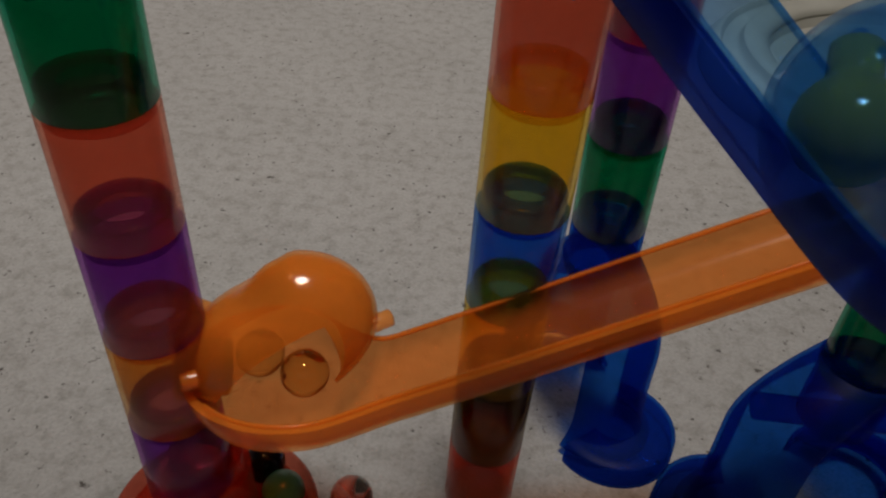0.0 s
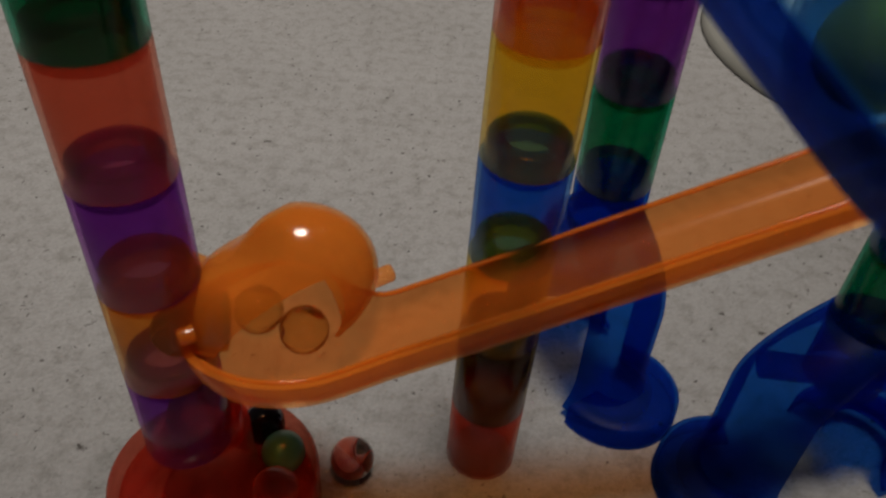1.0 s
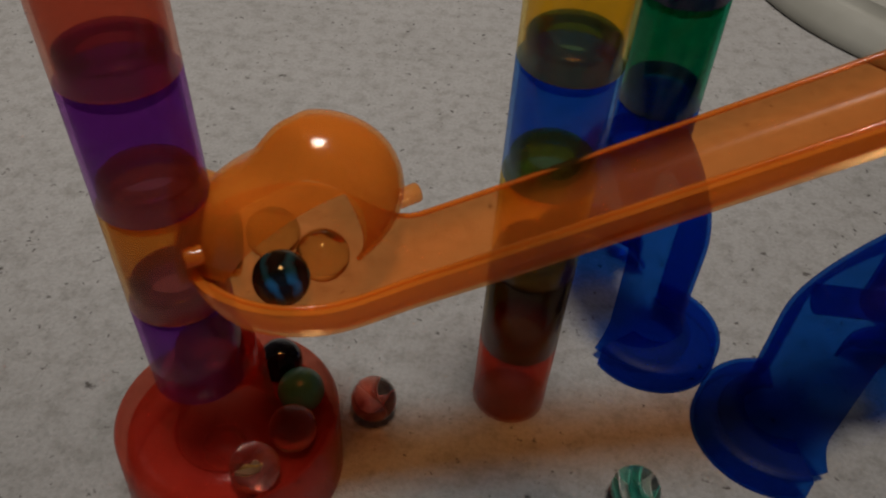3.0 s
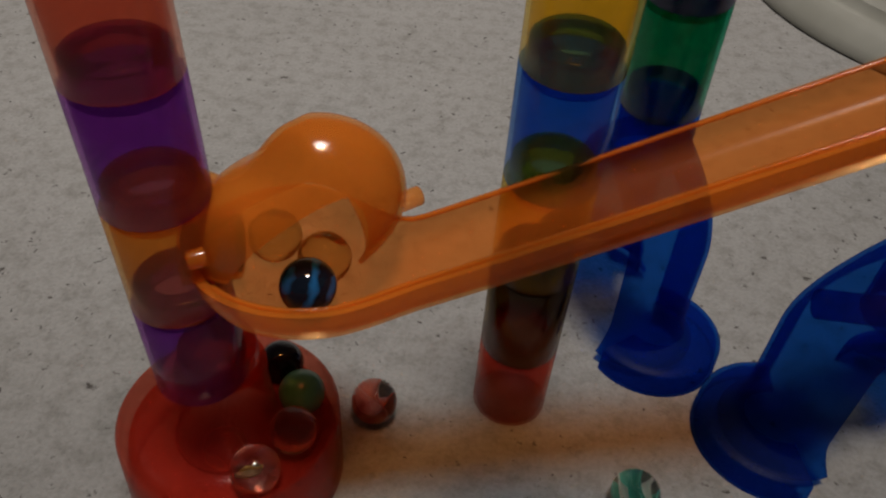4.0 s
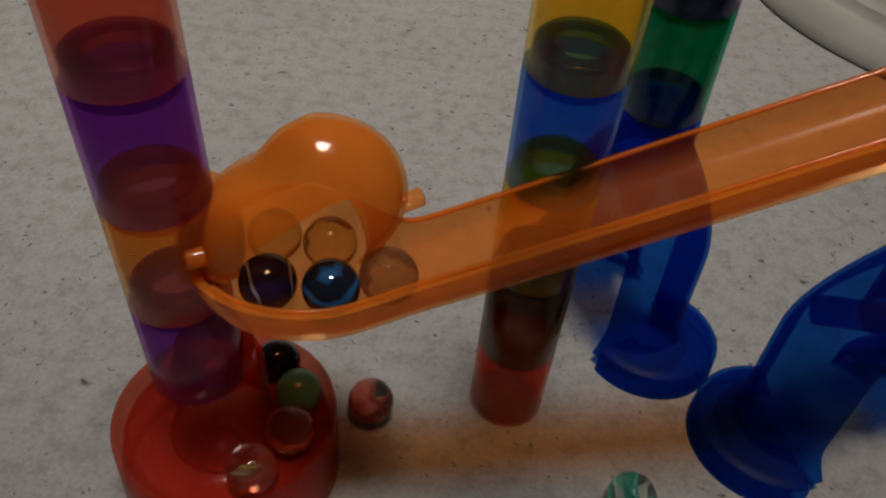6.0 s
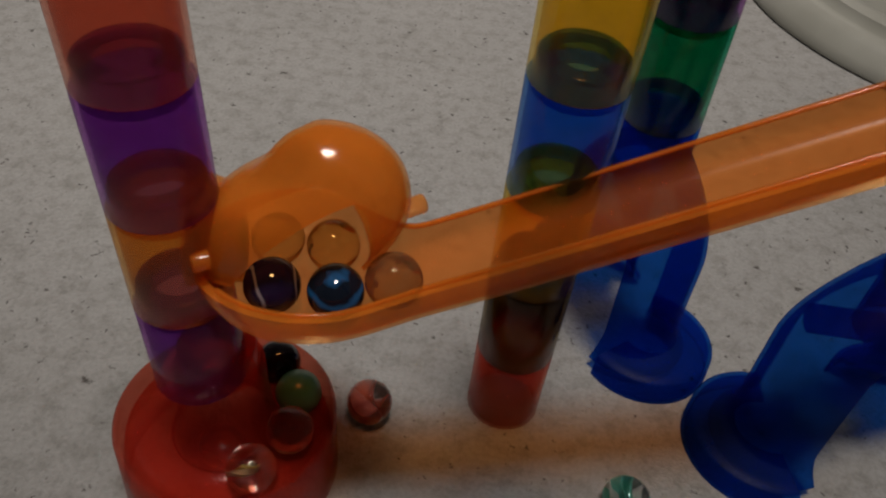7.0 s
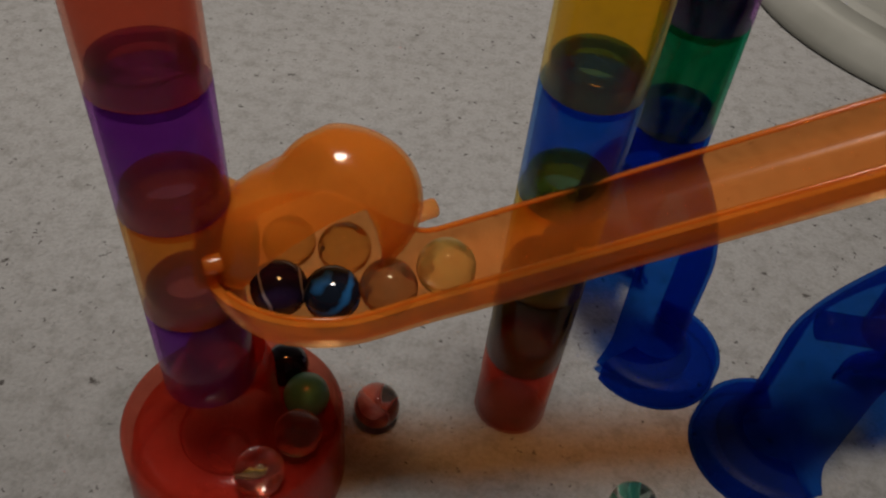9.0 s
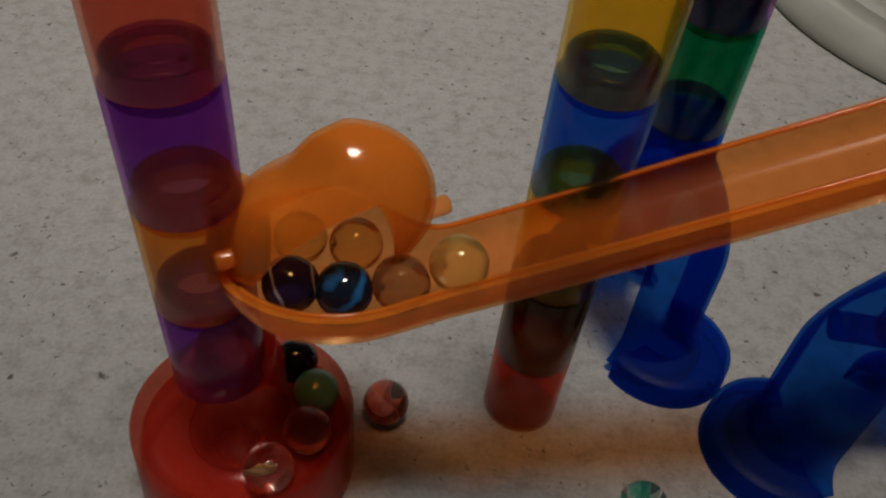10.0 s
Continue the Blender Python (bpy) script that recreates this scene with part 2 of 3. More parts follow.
carpet_floor()
slab("wall_north", (-1.4, 1.3, 0), (1.4, 1.4, 2.45), WALL_PAINT, "plain beige painted wall")
slab("wall_south", (-1.4, -1.4, 0), (1.4, -1.3, 2.45), WALL_PAINT, "plain beige painted wall")
slab("wall_east", (1.3, -1.3, 0), (1.4, 1.3, 2.45), WALL_PAINT, "plain beige painted wall")
slab("wall_west", (-1.4, -1.3, 0), (-1.3, 1.3, 2.45), WALL_PAINT, "plain beige painted wall")
slab("ceiling", (-1.4, -1.4, 2.45), (1.4, 1.4, 2.55), WALL_PAINT, "plain beige ceiling")


# ---- tube towers ----
TUBE_R, WALL = 0.0130, 0.0013


def collar(parent, height, mat):
    """The narrow neck on top of a tube, with a turned-in lip."""
    n, r, w = 0.0113, TUBE_R, WALL
    neck = part("neck", lathe([(n - w, height - 0.0028), (r - w - 0.0001, height - 0.0028), (r - w - 0.0001, height - 0.0014), (n, height - 0.0006), (n, height + 0.0052), (n - w, height + 0.0052)], 56), mat, parent)
    part("lip", lathe([(0.0068, height + 0.0054), (n, height + 0.0054), (n, height + 0.0062), (n - 0.0006, height + 0.0068), (0.0071, height + 0.0068), (0.0068, height + 0.0064)], 56), mat, neck)
    return neck


def tube_segment(m, height, mat, colour, neck=True, group="stacked tower tubes"):
    """A straight tube; its narrower neck reaches up into the tube above."""
    ob = thing("tube_segment", m, f"clear {colour} plastic tube stacked in a marble run tower", "tube", group)
    r, w = TUBE_R, WALL
    part("tube_wall", lathe([(r - w, 0.0), (r - 0.0003, 0.0), (r, 0.0004), (r, height - 0.0006), (r - 0.0004, height), (r - w, height)], 64), mat, ob)
    if neck:
        collar(ob, height, mat)
    return ob


def tower(base, top, seams, colours):
    """Tubes stacked along a slightly leaning axis; base and top give it at the floor and at a height of 0.147."""
    axis = Vector(((top[0] - base[0]) / 0.147, (top[1] - base[1]) / 0.147, 1.0))
    turn = Vector((0, 0, 1)).rotation_difference(axis).to_matrix().to_4x4()
    for low, high, (mat, colour) in zip(seams, seams[1:], colours):
        at = Vector((base[0], base[1], 0.0)) + axis * low
        tube_segment(Matrix.Translation(at) @ turn, (high - low) * axis.length - 0.0003, mat, colour)


R_, O_, P_, G_, Y_, B_ = (RED, "red"), (ORANGE_TUBE, "orange"), (PURPLE, "purple"), (GREEN, "green"), (YELLOW, "yellow"), (BLUE, "blue")
OR_ = (ORANGE_RED, "orange-red")
LX, LY = -0.0385, 0.1690
BX, BY = 0.0925, 0.2580
RX, RY = 0.1745, 0.2160
tower((LX, LY), (-0.0418, 0.1640), [0.0522, 0.0845, 0.1168, 0.1493, 0.1825, 0.2160], [P_, O_, P_, OR_, G_])
tower((0.0535, 0.2105), (0.0530, 0.1955), [0.0, 0.0360, 0.0735, 0.1085, 0.1443, 0.1801, 0.2160], [R_, (DARK_OLIVE, "dark olive"), Y_, B_, Y_, OR_])
tower((BX, BY), (BX - 0.0050, BY - 0.0150), [0.1072, 0.1441, 0.1801, 0.2160], [G_, P_, R_])
tower((RX, RY), (RX, RY - 0.0070), [0.0780, 0.1127, 0.1474], [G_, B_])


def dish_base(x, y):
    """Round red base: a hollow drum with a ring-shaped dish on top, and a flared stem that takes the tower."""
    ob = thing("tower_base", pose(x, y, 0), "round red plastic base with a ring dish, on the carpet", "marble run base")
    dish = part("dish", lathe([(0.0178, 0.0200), (0.0205, 0.0186), (0.0262, 0.0188), (0.0290, 0.0206), (0.0312, 0.0238), (0.0322, 0.0264), (0.0328, 0.0274), (0.0334, 0.0277), (0.0341, 0.0268), (0.0343, 0.0150), (0.0346, 0.0),
                               (0.0331, 0.0), (0.0328, 0.0150), (0.0312, 0.0215), (0.0290, 0.0188), (0.0262, 0.0173), (0.0200, 0.0170), (0.0168, 0.0188)], 112), RED_BASE, ob)
    part("stem", lathe([(0.0176, 0.0202), (0.0158, 0.0232), (0.0146, 0.0285), (0.0138, 0.0380), (0.0133, 0.0508), (0.0119, 0.0508), (0.0123, 0.0380), (0.0131, 0.0285), (0.0143, 0.0225), (0.0166, 0.0190)], 72), RED_BASE, ob)
    collar(ob, 0.0526, RED_BASE)
    return ob


dish_base(-0.0362, 0.1718)


def arch_base(m, feet, top, mat, colour, sx=0.0, sy=0.0, spread=0.62, start=0.016, bend=0.45, bar=False):
    """Tower base on two spread legs; each leg is a curved plate that ends in a round foot with a hollowed inner side."""
    ob = thing("arch_base", m, f"clear {colour} plastic arch base with two flared feet", "marble run base", "two-legged arch bases")
    r, w = TUBE_R, WALL
    lean = Matrix(((1, 0, sx, 0), (0, 1, sy, 0), (0, 0, 1, 0), (0, 0, 0, 1)))

    def leant(bm):
        bm.transform(lean)
        return bm

    part("socket", leant(lathe([(r - w, top - 0.022), (r, top - 0.022), (r, top - 0.0006), (r - 0.0004, top), (r - w, top)], 64)), mat, ob)
    neck = collar(ob, top, mat)
    neck.location = (sx * top, sy * top, 0.0)
    if bar:
        bm = plug(0.0048, 0.050, 0.0010, pose(-0.0330, -0.0110, 0.0660, 0, 92, 0))
        part("crossbar", bm, mat, ob)
    for fx, fy, fr, span_a, span_b in feet:
        out = math.atan2(fy, fx)
        reach = math.hypot(fx, fy)
        grid = []
        rows = 26
        for i in range(rows + 1):
            u = i / rows
            z = (top - start) * (1 - u) + 0.004 * u
            k = 1 - (1 - min(u / bend, 1)) ** 2
            flare = max(0.0, (u - 0.82) / 0.18) ** 2
            mid = reach * k * spread
            rad = r + 0.0025 * k + flare * 0.006
            span = radians(150 - 55 * k)
            row = []
            for j in range(25):
                a = out - span + 2 * span * j / 24
                row.append((math.cos(out) * mid + rad * math.cos(a), math.sin(out) * mid + rad * math.sin(a), z))
            grid.append(row)
        part("leg", leant(shell(grid, 0.0014)), mat, ob)
        bm = bmesh.new()
        rings = []
        for rr, zz in ((0.42, 0.0122), (0.60, 0.0114), (0.80, 0.0109), (0.95, 0.0103), (0.985, 0.0092), (1.0, 0.0), (0.95, 0.0), (0.93, 0.0088), (0.80, 0.0094), (0.42, 0.0107)):
            ring = []
            for j in range(49):
                a = out + radians(-span_a + (span_a + span_b) * j / 48)
                ring.append(bm.verts.new((fx + fr * rr * math.cos(a), fy + fr * rr * math.sin(a), zz)))
            rings.append(ring)
        for a, b in zip(rings, rings[1:] + rings[:1]):
            for j in range(48):
                bm.faces.new((a[j], a[j + 1], b[j + 1], b[j]))
        for j in (0, 48):
            bm.faces.new([ring[j] for ring in rings])
        part("foot", bm, mat, ob)
    return ob


arch_base(pose(BX, BY, 0), [(0.0165, -0.0150, 0.0258, 104, 120), (-0.0055, 0.0370, 0.0240, 120, 104)], 0.1072, LIGHT_BLUE, "blue", -0.034, -0.102)
arch_base(pose(RX, RY, 0), [(-0.0275, -0.0120, 0.0275, 120, 80), (0.0300, 0.0120, 0.0275, 80, 120)], 0.0780, LIGHT_BLUE, "blue", 0.0, -0.048, 0.85, -0.004, 0.38, True)


# ---- chutes ----
def section(width, depth, corner, lift_front, lift_back, n=5):
    """Half-open U outline in (across, up) from the front rim over the floor to the back rim."""
    corner = min(corner, width * 0.8, depth * 0.9)
    pts = [(-width, lift_front), (-width, (lift_front + corner) / 2), (-width, corner)]
    pts += [(-width + corner - corner * math.cos(a), corner - corner * math.sin(a)) for a in [math.pi / 2 * (i + 1) / n for i in range(n)]]
    pts += [(-width * 0.3 + 0 * corner, 0.0), (width * 0.3, 0.0)]
    pts += [(width - corner + corner * math.sin(a), corner - corner * math.cos(a)) for a in [math.pi / 2 * i / n for i in range(n)]]
    pts += [(width, corner), (width, (lift_back + corner) / 2), (width, lift_back)]
    return pts


def ring_tube(radius, length):
    """A short sloping pipe that leads out of the blind end of a bowl."""
    return shell([[(-0.0160 - s, 0.0010 + radius * math.cos(a), 0.0112 + radius * math.sin(a) - 0.15 * s) for a in [2 * math.pi * j / 32 for j in range(32)]] for s in [length * i / 4 for i in range(5)]], 0.0010, loop=True)


def chute(m, length, mat, trough_mat, colour, flip=1, deep=0.0, deep_bowl=0.0, wall_mat=None, hood_flip=1, hood_at=(0.0, 0.0)):
    """A sloping trough that ends in a round bowl under a hood; its own x runs up the trough from the bowl."""
    ob = thing("chute", m, f"clear {colour} plastic marble chute with a hooded bowl", "marble chute")

    def part(name, bm, material, parent):
        bm.transform(Matrix.Diagonal((1, flip, 1, 1)))
        return finish(name, bm, material, parent)

    grid = []
    xs = [-0.0268 + 0.0268 * (1 - math.cos(math.pi / 2 * i / 14)) for i in range(15)]
    xs += [0.003 * i for i in range(1, 12)] + [0.036 + (length - 0.036) * i / 20 for i in range(21)]
    for x in xs:
        bowl = math.sqrt(max(0.0, 1 - (x / 0.0270) ** 2)) if x < 0.027 else 0.0
        k = min(max((x - 0.0) / 0.030, 0.0), 1.0)
        k = k * k * (3 - 2 * k)
        front = -0.0225 * bowl if x < 0 else -0.0225 * (1 - k) - 0.0195 * k
        back = 0.0225 * bowl if x < 0 else 0.0225 * (1 - k) + 0.0039 * k
        width, mid = max((back - front) / 2, 0.0008), (back + front) / 2
        run = max(0.0, x - 0.004)
        floor_z = 0.44 * (run - 0.010 * (1 - math.exp(-run / 0.010)))
        end = max(0.0, -x / 0.027)
        floor_z += 0.0105 * end ** 4
        rim = 0.0105 if x < 0 else 0.0105 - 0.0010 * k
        rim_low, rim_high = max(rim + deep * k + deep_bowl * (1 - k) - 0.0105 * end ** 4, 0.0012), max(rim + 0.002 * (1 - k) - 0.0105 * end ** 4, 0.0012)
        grid.append([(x, mid + p, floor_z + q) for p, q in section(width, rim_low, 0.0065, rim_low, rim_high)])
    part("rim", bead([row[-1] for row, x in zip(grid, xs) if x > 0.018], 0.0006), mat, ob)
    part("rim", bead([row[0] for row, x in zip(grid, xs) if x > -0.022], 0.0007), mat, ob)
    if wall_mat:
        part("front_wall", shell([row[:5] for row in grid], -0.0024), wall_mat, ob)
        grid = [row[4:] for row in grid]
    part("trough", shell(grid, -0.0014), trough_mat, ob)
    # hood: a bulb over the back of the bowl that runs down into a low nose at the blind end
    bm = bmesh.new()
    rows, cols = 26, 80

    def hood_point(a, b):
        c, r, up = math.cos(a), math.cos(b), math.sin(b)
        x, y = (0.02506 if c > 0 else 0.02844) * c * r, 0.01842 * math.sin(a) * r
        near = min(max(r / 0.5, 0.0), 1.0)
        nose = min(max(0.35 - c, 0.0), 1.0)
        dent = 0.25794 * nose * nose * (3 - 2 * nose) * math.sin(math.pi * max(r, 0.0) ** 0.95858) * near * near * (3 - 2 * near)
        rise = 0.02854 * up * (1 - dent) - 0.15909 * x * up if up > 0 else 0.0169 * up
        return Vector((x + 0.00019, y + 0.00073, 0.01851 + rise + 0.36055 * x))

    vs = []
    for j in range(cols):
        a = 2 * math.pi * j / cols
        low = radians(-4 - 44.0 * max(math.cos(a), 0.0))
        vs.append([bm.verts.new(hood_point(a, low + (math.pi / 2 - low) * i / rows)) for i in range(rows)])
    tip = bm.verts.new(hood_point(0.0, math.pi / 2))
    for j in range(cols):
        p, q = vs[j], vs[(j + 1) % cols]
        for i in range(rows - 1):
            bm.faces.new((p[i], q[i], q[i + 1], p[i + 1]))
        bm.faces.new((p[-1], q[-1], tip))
    # the mouth: a slanting top edge and an upright side edge, open towards the front
    slant, upright = Vector((0.3781, -0.8338, -0.4023)), Vector((-0.5761, -0.8049, -0.1420))
    for no, d in ((slant, 0.00032), (upright, -0.0014)):
        bmesh.ops.bisect_plane(bm, geom=bm.verts[:] + bm.edges[:] + bm.faces[:], dist=1e-6, plane_co=no * d, plane_no=no)
    mouth = [f for f in bm.faces if f.calc_center_median().dot(slant) > 0.00032 and f.calc_center_median().dot(upright) > -0.0014]
    bmesh.ops.delete(bm, geom=mouth, context="FACES")
    bmesh.ops.recalc_face_normals(bm, faces=bm.faces)
    bmesh.ops.solidify(bm, geom=bm.faces[:], thickness=0.0012)
    bm.transform(Matrix.Translation((hood_at[0], 0.0, hood_at[1])) @ Matrix.Diagonal((1, hood_flip, 1, 1)))
    finish("hood", bm, mat, ob)
    part("peg", plug(0.0026, 0.0060, 0.0009, pose(0.0242, 0.007, 0.0192, 0, 80, 20)), mat, ob)
    part("peg", plug(0.0024, 0.0044, 0.0008, pose(-0.0225, -0.0105, 0.0172, 0, -90, 25)), mat, ob)
    part("peg", plug(0.0024, 0.0060, 0.0008, pose(-0.0210, 0.0090, 0.0235, 0, -84, -25)), mat, ob)
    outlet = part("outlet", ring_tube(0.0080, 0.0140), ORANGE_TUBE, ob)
    # inner sleeve added for the darkness of the hole, put in as colour
    finish("outlet_shade", ring_tube(0.0062, 0.0136), OUTLET_DARK, outlet)
    return ob


ORANGE_CHUTE = pose(-0.0085, 0.1720, 0.0885, 0, 0, 9.0)
chute(ORANGE_CHUTE, 0.170, ORANGE, ORANGE_WORN, "orange", 1, 0.001, 0.0, ORANGE)
chute(pose(0.1060, 0.1095, 0.1940, 0, -14, 148.0), 0.085, SKY_BLUE, SKY_BLUE, "blue", -1, 0.0, 0.0, NAVY, 1, (0.010, -0.012))
# unseen tower added to hold the blue chute and shade the near carpet
tower((0.1359, 0.0937), (0.1359, 0.0937), [0.0, 0.0360, 0.0720, 0.1080, 0.1440, 0.1800, 0.2120], [R_, B_, Y_, P_, G_, B_])


# ---- marbles ----
def ball(radius, mat, parent, name="glass_ball"):
    bm = bmesh.new()
    bmesh.ops.create_uvsphere(bm, u_segments=40, v_segments=24, radius=radius)
    return part(name, bm, mat, parent)


def vane(radius, mat, parent, twist, turns, width=0.75):
    """A twisted ribbon of coloured glass inside a marble."""
    grid = []
    for i in range(17):
        u = -1 + 2 * i / 16
        half = radius * width * math.sqrt(max(0.0, 1 - (u * 0.98) ** 2))
        a = twist + turns * u
        grid.append([(half * s * math.cos(a), half * s * math.sin(a), u * radius * 0.82) for s in (-1, -0.6, -0.2, 0.2, 0.6, 1)])
    return part("vane", shell(grid, radius * 0.06), mat, parent)


CLEAR = glass("clear_glass", (0.96, 0.97, 0.95))
AMBER = glass("amber_glass", (0.99, 0.92, 0.72), (0.62, 0.33, 0.06), 0.13)
SMOKE = glass("smoky_brown_glass", (0.92, 0.82, 0.72), (0.26, 0.11, 0.04), 0.28)
SMOKE_CLEAR = glass("faint_smoky_glass", (0.93, 0.86, 0.8))
PALE_YELLOW = glass("pale_yellow_glass", (0.98, 0.95, 0.82), (0.6, 0.42, 0.1), 0.2)
STRIPED = solid("blue_black_stripes", (0.006, 0.009, 0.016), (0.015, 0.1, 0.25), 62.0, 0.06, 6.0, (0.5, 1.0))
DEEP_PURPLE = solid("deep_purple_glass", (0.016, 0.008, 0.03), (0.3, 0.24, 0.25), 34.0, 0.07, 4.0, (0.975, 1.0))
BLACK = solid("black_glass", (0.004, 0.004, 0.008), (0.008, 0.008, 0.02), 90.0, 0.08)
DULL_GREEN = solid("dull_green_glass", (0.07, 0.3, 0.2), (0.1, 0.38, 0.26), 120.0, 0.25)
VANE_RED = solid("red_vane", (0.5, 0.06, 0.04), (0.75, 0.2, 0.12), 200.0, 0.3)
VANE_WHITE = solid("white_vane", (0.7, 0.66, 0.6), (0.85, 0.82, 0.78), 200.0, 0.3)
VANE_YELLOW = solid("yellow_vane", (0.6, 0.4, 0.06), (0.8, 0.6, 0.15), 200.0, 0.3)
VANE_TEAL = solid("teal_vane", (0.05, 0.4, 0.3), (0.2, 0.65, 0.52), 200.0, 0.3)
VANE_BROWN = solid("brown_vane", (0.25, 0.15, 0.07), (0.4, 0.27, 0.14), 200.0, 0.3)


def marble(m, radius, skin, label, vanes=(), group=""):
    ob = thing("marble", m, label, "marble", group)
    ball(radius, skin, ob)
    for mat, twist, turns, width in vanes:
        vane(radius, mat, ob, twist, turns, width)
    return ob


R1, R2 = 0.0072, 0.0080
IN_DISH, IN_CHUTE = "marbles at the red base", "marbles in the orange chute"
marble(pose(-0.0254, 0.1946, 0.0259), 0.0075, BLACK, "black glass marble lying in the red base dish", group=IN_DISH)
marble(pose(-0.0160, 0.1832, 0.0259), 0.0075, DULL_GREEN, "dull green glass marble lying in the red base dish", group=IN_DISH)
marble(pose(-0.0154, 0.1684, 0.0259), 0.0075, SMOKE_CLEAR, "smoky clear glass marble lying in the red base dish", group=IN_DISH)
marble(pose(-0.0236, 0.1532, 0.0259, 20, 30, 0), 0.0075, CLEAR, "clear glass marble with a pale core in the red base dish", [(VANE_YELLOW, 0.2, 0.9, 0.16), (VANE_BROWN, 1.6, 0.9, 0.2)], IN_DISH)
marble(pose(0.0057, 0.1963, R2, 60, 20, 30), R2, CLEAR, "clear glass marble with red vanes on the carpet", [(VANE_RED, 0.0, 1.0, 0.9), (VANE_RED, 1.3, 1.0, 0.85)])
marble(pose(0.0944, 0.1696, R2, 40, 60, 0), R2, CLEAR, "clear glass marble with teal and white swirls on the carpet", [(VANE_TEAL, 0.0, 1.8, 0.85), (VANE_WHITE, 1.1, 1.8, 0.7), (VANE_TEAL, 2.1, 1.8, 0.8)])
amber = marble(pose(-0.005, 0.178, 0.0899), R1, AMBER, "clear amber glass marble lying in the chute bowl", group=IN_CHUTE)
marble(pose(-0.0188, 0.1815, 0.0936), R1, AMBER, "clear amber glass marble at the back of the chute bowl", group=IN_CHUTE)
striped = marble(pose(-0.006, 0.162, 0.096), R1, STRIPED, "black glass marble with teal-blue stripes in the chute bowl", group=IN_CHUTE)
purple = marble(pose(-0.016, 0.162, 0.096), R1, DEEP_PURPLE, "deep purple glass marble with a white vein", group=IN_CHUTE)
brown = marble(pose(0.012, 0.163, 0.1), R1, SMOKE, "smoky brown glass marble in the chute", group=IN_CHUTE)
yellow = marble(pose(0.024, 0.164, 0.106), R1, PALE_YELLOW, "pale yellow glass marble with cloudy mustard streaks", group=IN_CHUTE)
dropper = marble(pose(0.15, 0.19, 0.17), R1, SMOKE, "smoky brown glass marble that rolls into the tower", [(VANE_BROWN, 0.2, 0.8, 0.6)], IN_CHUTE)


# ---- yellow bulb in the blue chute ----
def yellow_bulb(m):
    ob = thing("bulb", m, "yellow plastic bulb with a short neck resting in the blue chute", "marble run piece")
    outer = [(0.0083 * math.sin(a), -0.0083 * math.cos(a)) for a in [radians(150) * i / 18 for i in range(19)]]
    outer += [(0.0040, 0.0086), (0.0039, 0.0135), (0.0035, 0.0140)]
    inner = [(max(r - 0.0011, 0.0), z * 0.87 if z < 0.008 else z - 0.0003) for r, z in reversed(outer)]
    part("shell", lathe(outer + inner, 48), YELLOW_BULB, ob)
    return ob


yellow_bulb(pose(0.0900, 0.1185, 0.2115, -52, 14, 0))


# ---- white tray ----
def white_tray():
    ob = thing("tray", pose(0.427, 0.636, 0), "large round off-white plastic tray with a rolled rim on the carpet", "tray")
    part("rim", lathe([(0.146, 0.0190), (0.150, 0.0225), (0.156, 0.0248), (0.164, 0.0246), (0.1675, 0.0232), (0.1695, 0.0170), (0.172, 0.0148), (0.179, 0.0146), (0.1830, 0.0156), (0.1846, 0.0196), (0.1862, 0.0212), (0.1882, 0.0208), (0.1930, 0.0165), (0.1982, 0.0095), (0.2002, 0.0040), (0.1996, 0.0012), (0.1970, 0.0020), (0.1900, 0.0122), (0.1800, 0.0130), (0.170, 0.0132), (0.146, 0.0150)], 144), WHITE_PLASTIC, ob)
    part("bottom", lathe([(0.0, 0.0), (0.146, 0.0), (0.150, 0.0025), (0.1500, 0.0146), (0.147, 0.0146), (0.144, 0.005), (0.0, 0.004)], 96), WHITE_PLASTIC, ob)
    return ob


white_tray()


# ---- lint and crumbs trodden into the carpet ----
LINT = solid("dark_lint", (0.05, 0.047, 0.044), (0.22, 0.2, 0.19), 300.0, 0.9)


def lint():
    rng = random.Random(5)
    bm = bmesh.new()
    for _ in range(1100):
        x, y = rng.uniform(-0.45, 0.5), rng.uniform(0.12, 0.95)
        a, n = rng.uniform(0, math.pi), rng.choice((2, 3, 3, 4))
        length, half = rng.uniform(0.00025, 0.0008), rng.uniform(0.00010, 0.00024)
        if rng.random() < 0.07:
            length, half = rng.uniform(0.0004, 0.0009), rng.uniform(0.0004, 0.0007)
        px, py, rows_ = x, y, []
        for i in range(n + 1):
            nx, ny = -math.sin(a) * half, math.cos(a) * half
            h = 0.0003 + 0.0003 * math.sin(math.pi * i / n)
            rows_.append([bm.verts.new((px + nx, py + ny, 0.0)), bm.verts.new((px, py, h)), bm.verts.new((px - nx, py - ny, 0.0))])
            px, py = px + math.cos(a) * length, py + math.sin(a) * length
            a += rng.uniform(-0.7, 0.7)
        for p, q in zip(rows_, rows_[1:]):
            bm.faces.new((p[0], q[0], q[1], p[1]))
            bm.faces.new((p[1], q[1], q[2], p[2]))
    return tagged(finish("lint", bm, LINT), "dark lint and crumbs trodden into the carpet", "lint", kind="stuff")


lint()


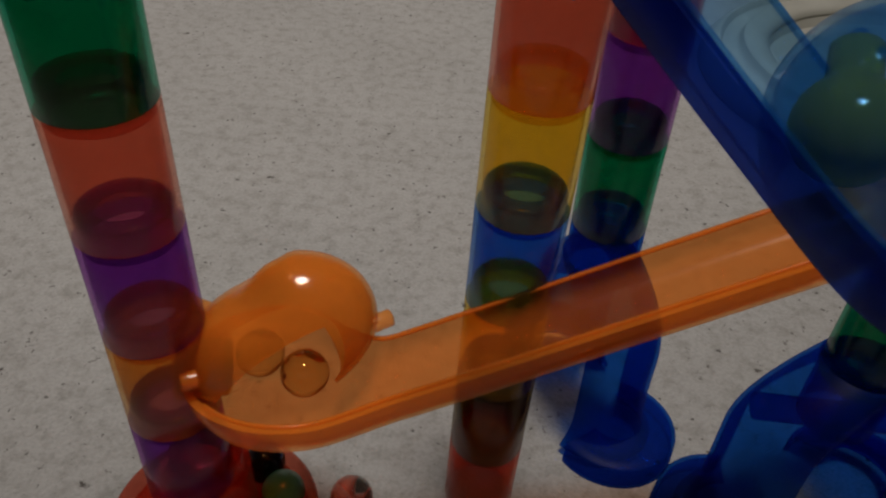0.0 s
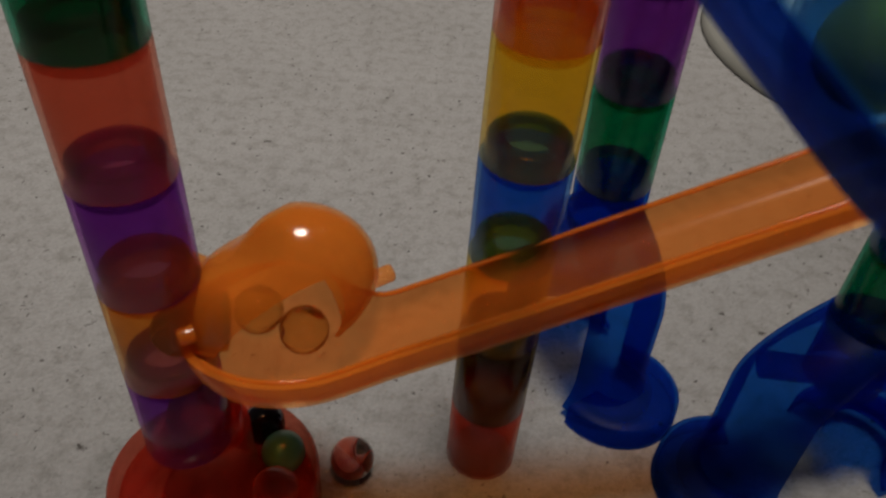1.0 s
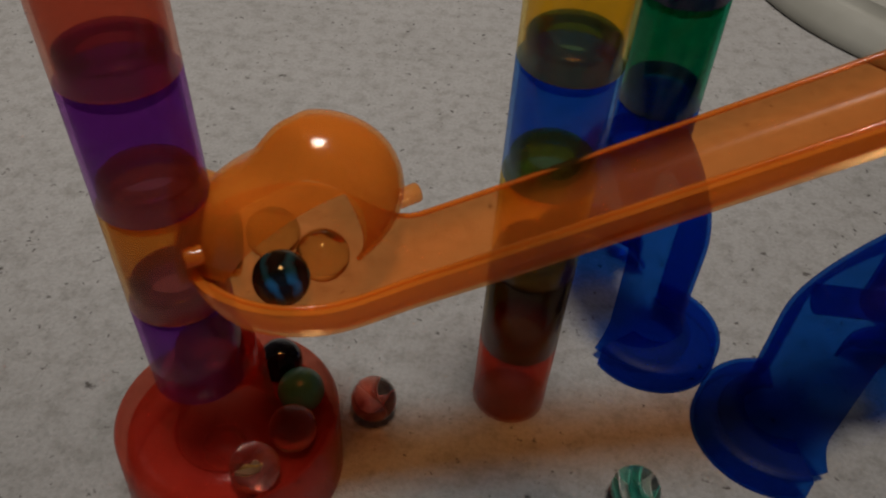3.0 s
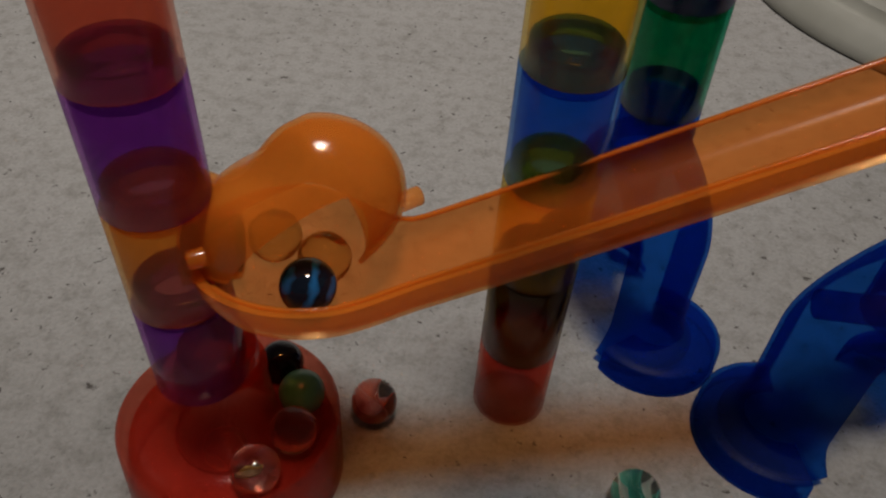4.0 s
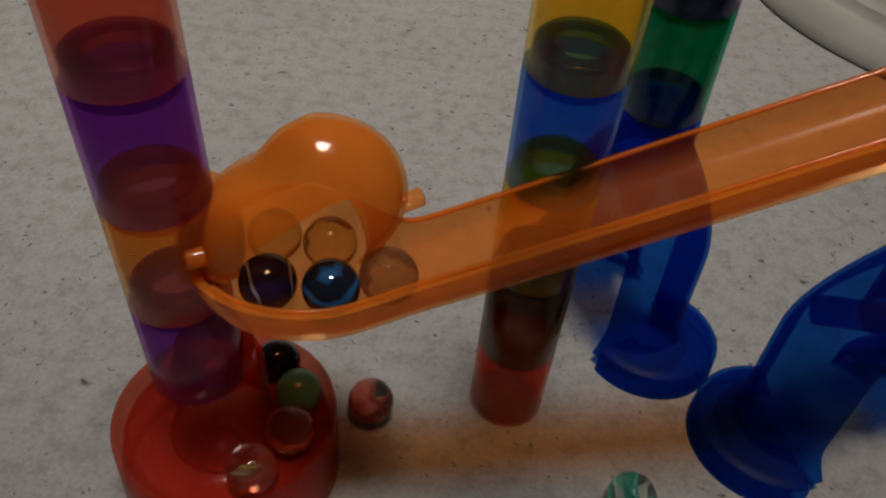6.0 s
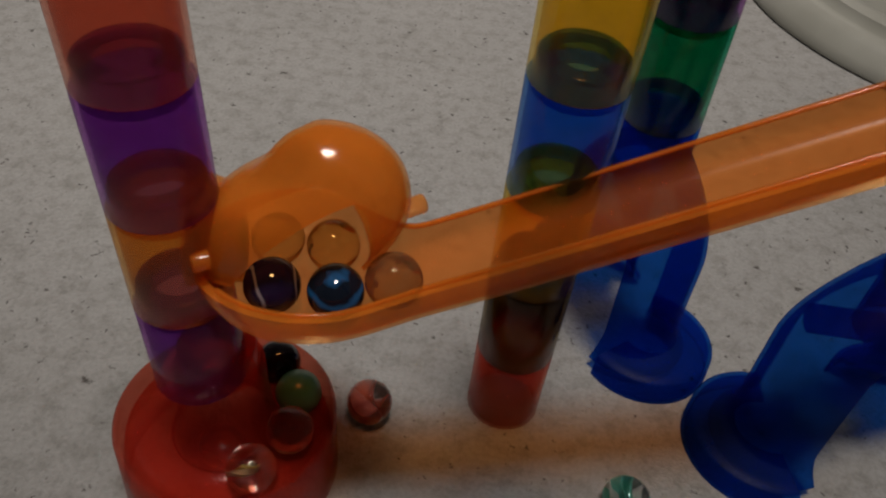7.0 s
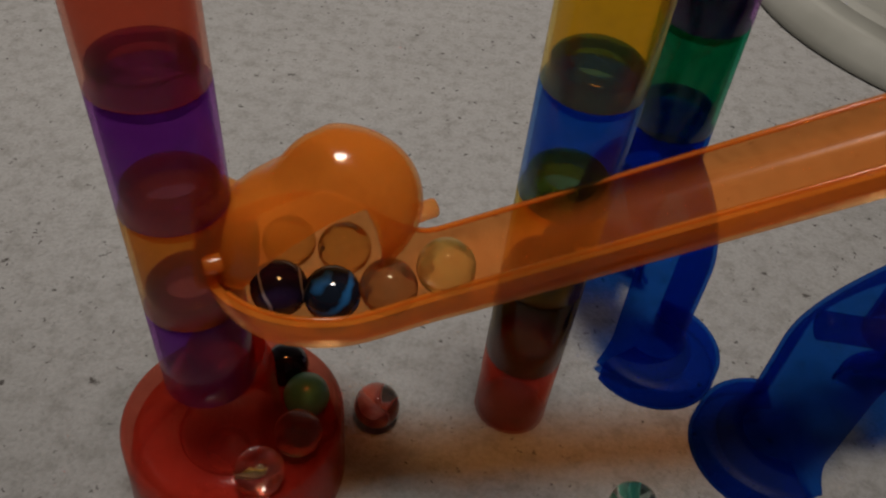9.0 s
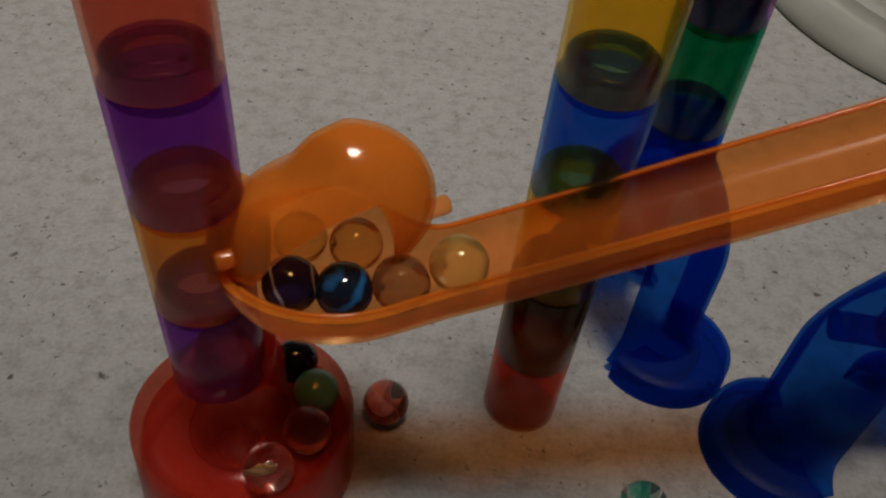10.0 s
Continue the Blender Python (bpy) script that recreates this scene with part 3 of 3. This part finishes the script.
# ---- what moves ----
def motions():
    far = (0.150, 0.1906, 0.1735)  # up the chute, outside the view

    def roll(ob, keys, lean=0.0):
        """Positions with a turn about y that follows the distance rolled, cut down to stay under 80 degrees a row."""
        path, turn, last = [], 0.0, None
        for t, p in keys:
            if last is not None:
                d = math.degrees((Vector(p) - Vector(last)).length / R1)
                turn += min(d, 80.0) * (-1 if p[0] < last[0] else 1)
            last = p
            path.append((t, pose(*p, lean, turn, 20)))
        walk(ob, path)

    def run_in(t0, t1, rest):
        """Rolls down the trough from far to rest, gaining speed."""
        keys = []
        for i in range(7):
            u = i / 6
            s = 0.35 * u + 0.65 * u * u
            keys.append((t0 + (t1 - t0) * u, tuple(a + (b - a) * s for a, b in zip(far, rest))))
        return keys

    roll(amber, [(0.0, (-0.005, 0.178, 0.0905)), (4.5, (-0.005, 0.178, 0.0905)), (4.65, (-0.0045, 0.180, 0.0925)), (5.2, (-0.0045, 0.180, 0.0925)), (5.5, (-0.0040, 0.181, 0.0930)), (10.0, (-0.0038, 0.182, 0.0935))])
    roll(striped, [(0.0, far)] + run_in(2.44, 2.72, (0.000, 0.163, 0.0965)) + [(2.95, (-0.013, 0.163, 0.0955)), (3.3, (-0.004, 0.162, 0.0955)), (3.6, (-0.0059, 0.162, 0.0953)), (4.5, (-0.0059, 0.162, 0.0953)),
                   (4.6, (-0.001, 0.162, 0.0955)), (4.7, (0.0054, 0.164, 0.0970)), (4.85, (0.0014, 0.163, 0.0965)), (5.25, (0.0014, 0.163, 0.0965)), (5.4, (-0.003, 0.162, 0.0955)), (5.6, (-0.0006, 0.162, 0.0960)),
                   (7.5, (0.0004, 0.162, 0.0960)), (7.8, (0.0004, 0.162, 0.0960)), (8.0, (-0.0065, 0.162, 0.0955)), (8.6, (-0.0032, 0.162, 0.0960)), (10.0, (-0.0032, 0.162, 0.0960))])
    roll(purple, [(0.0, far)] + run_in(4.29, 4.54, (0.006, 0.166, 0.0985)) + [(4.6, (-0.015, 0.182, 0.0960)), (4.65, (-0.024, 0.172, 0.0970)), (4.7, (-0.0168, 0.163, 0.0960)), (5.0, (-0.0142, 0.162, 0.0960)), (5.25, (-0.0142, 0.162, 0.0960)),
                  (5.3, (-0.020, 0.165, 0.0965)), (5.6, (-0.0158, 0.162, 0.0955)), (7.8, (-0.0155, 0.162, 0.0955)), (8.0, (-0.0185, 0.165, 0.0960)), (8.5, (-0.0165, 0.162, 0.0955)), (10.0, (-0.0165, 0.162, 0.0955))])
    roll(brown, [(0.0, far)] + run_in(5.02, 5.28, (0.0167, 0.166, 0.1030)) + [(5.4, (0.0077, 0.163, 0.0990)), (5.5, (0.0128, 0.163, 0.1005)), (7.5, (0.0146, 0.163, 0.1012)), (7.85, (0.0146, 0.163, 0.1012)), (8.0, (0.0080, 0.163, 0.0995)), (8.5, (0.0106, 0.163, 0.0998)), (10.0, (0.0106, 0.163, 0.0998))])
    roll(yellow, [(0.0, far)] + run_in(7.68, 7.9, (0.0250, 0.1645, 0.1085)) + [(8.0, (0.0217, 0.164, 0.1070)), (8.5, (0.0239, 0.164, 0.1080)), (10.0, (0.0239, 0.164, 0.1080))])
    roll(dropper, [(0.0, far)] + run_in(0.42, 0.64, (0.010, 0.163, 0.0990)) + [(0.7, (-0.022, 0.166, 0.0970)), (0.75, (-0.014, 0.184, 0.1010)), (0.8, (0.002, 0.186, 0.1060)), (0.85, (-0.006, 0.188, 0.1080)), (0.9, (-0.016, 0.183, 0.1060)),
                   (0.95, (-0.024, 0.176, 0.0980)), (1.0, (LX, LY, 0.0950)), (1.1, (LX, LY, 0.0600)), (1.2, (LX, LY, 0.0115)), (10.0, (LX, LY, 0.0115))])


motions()
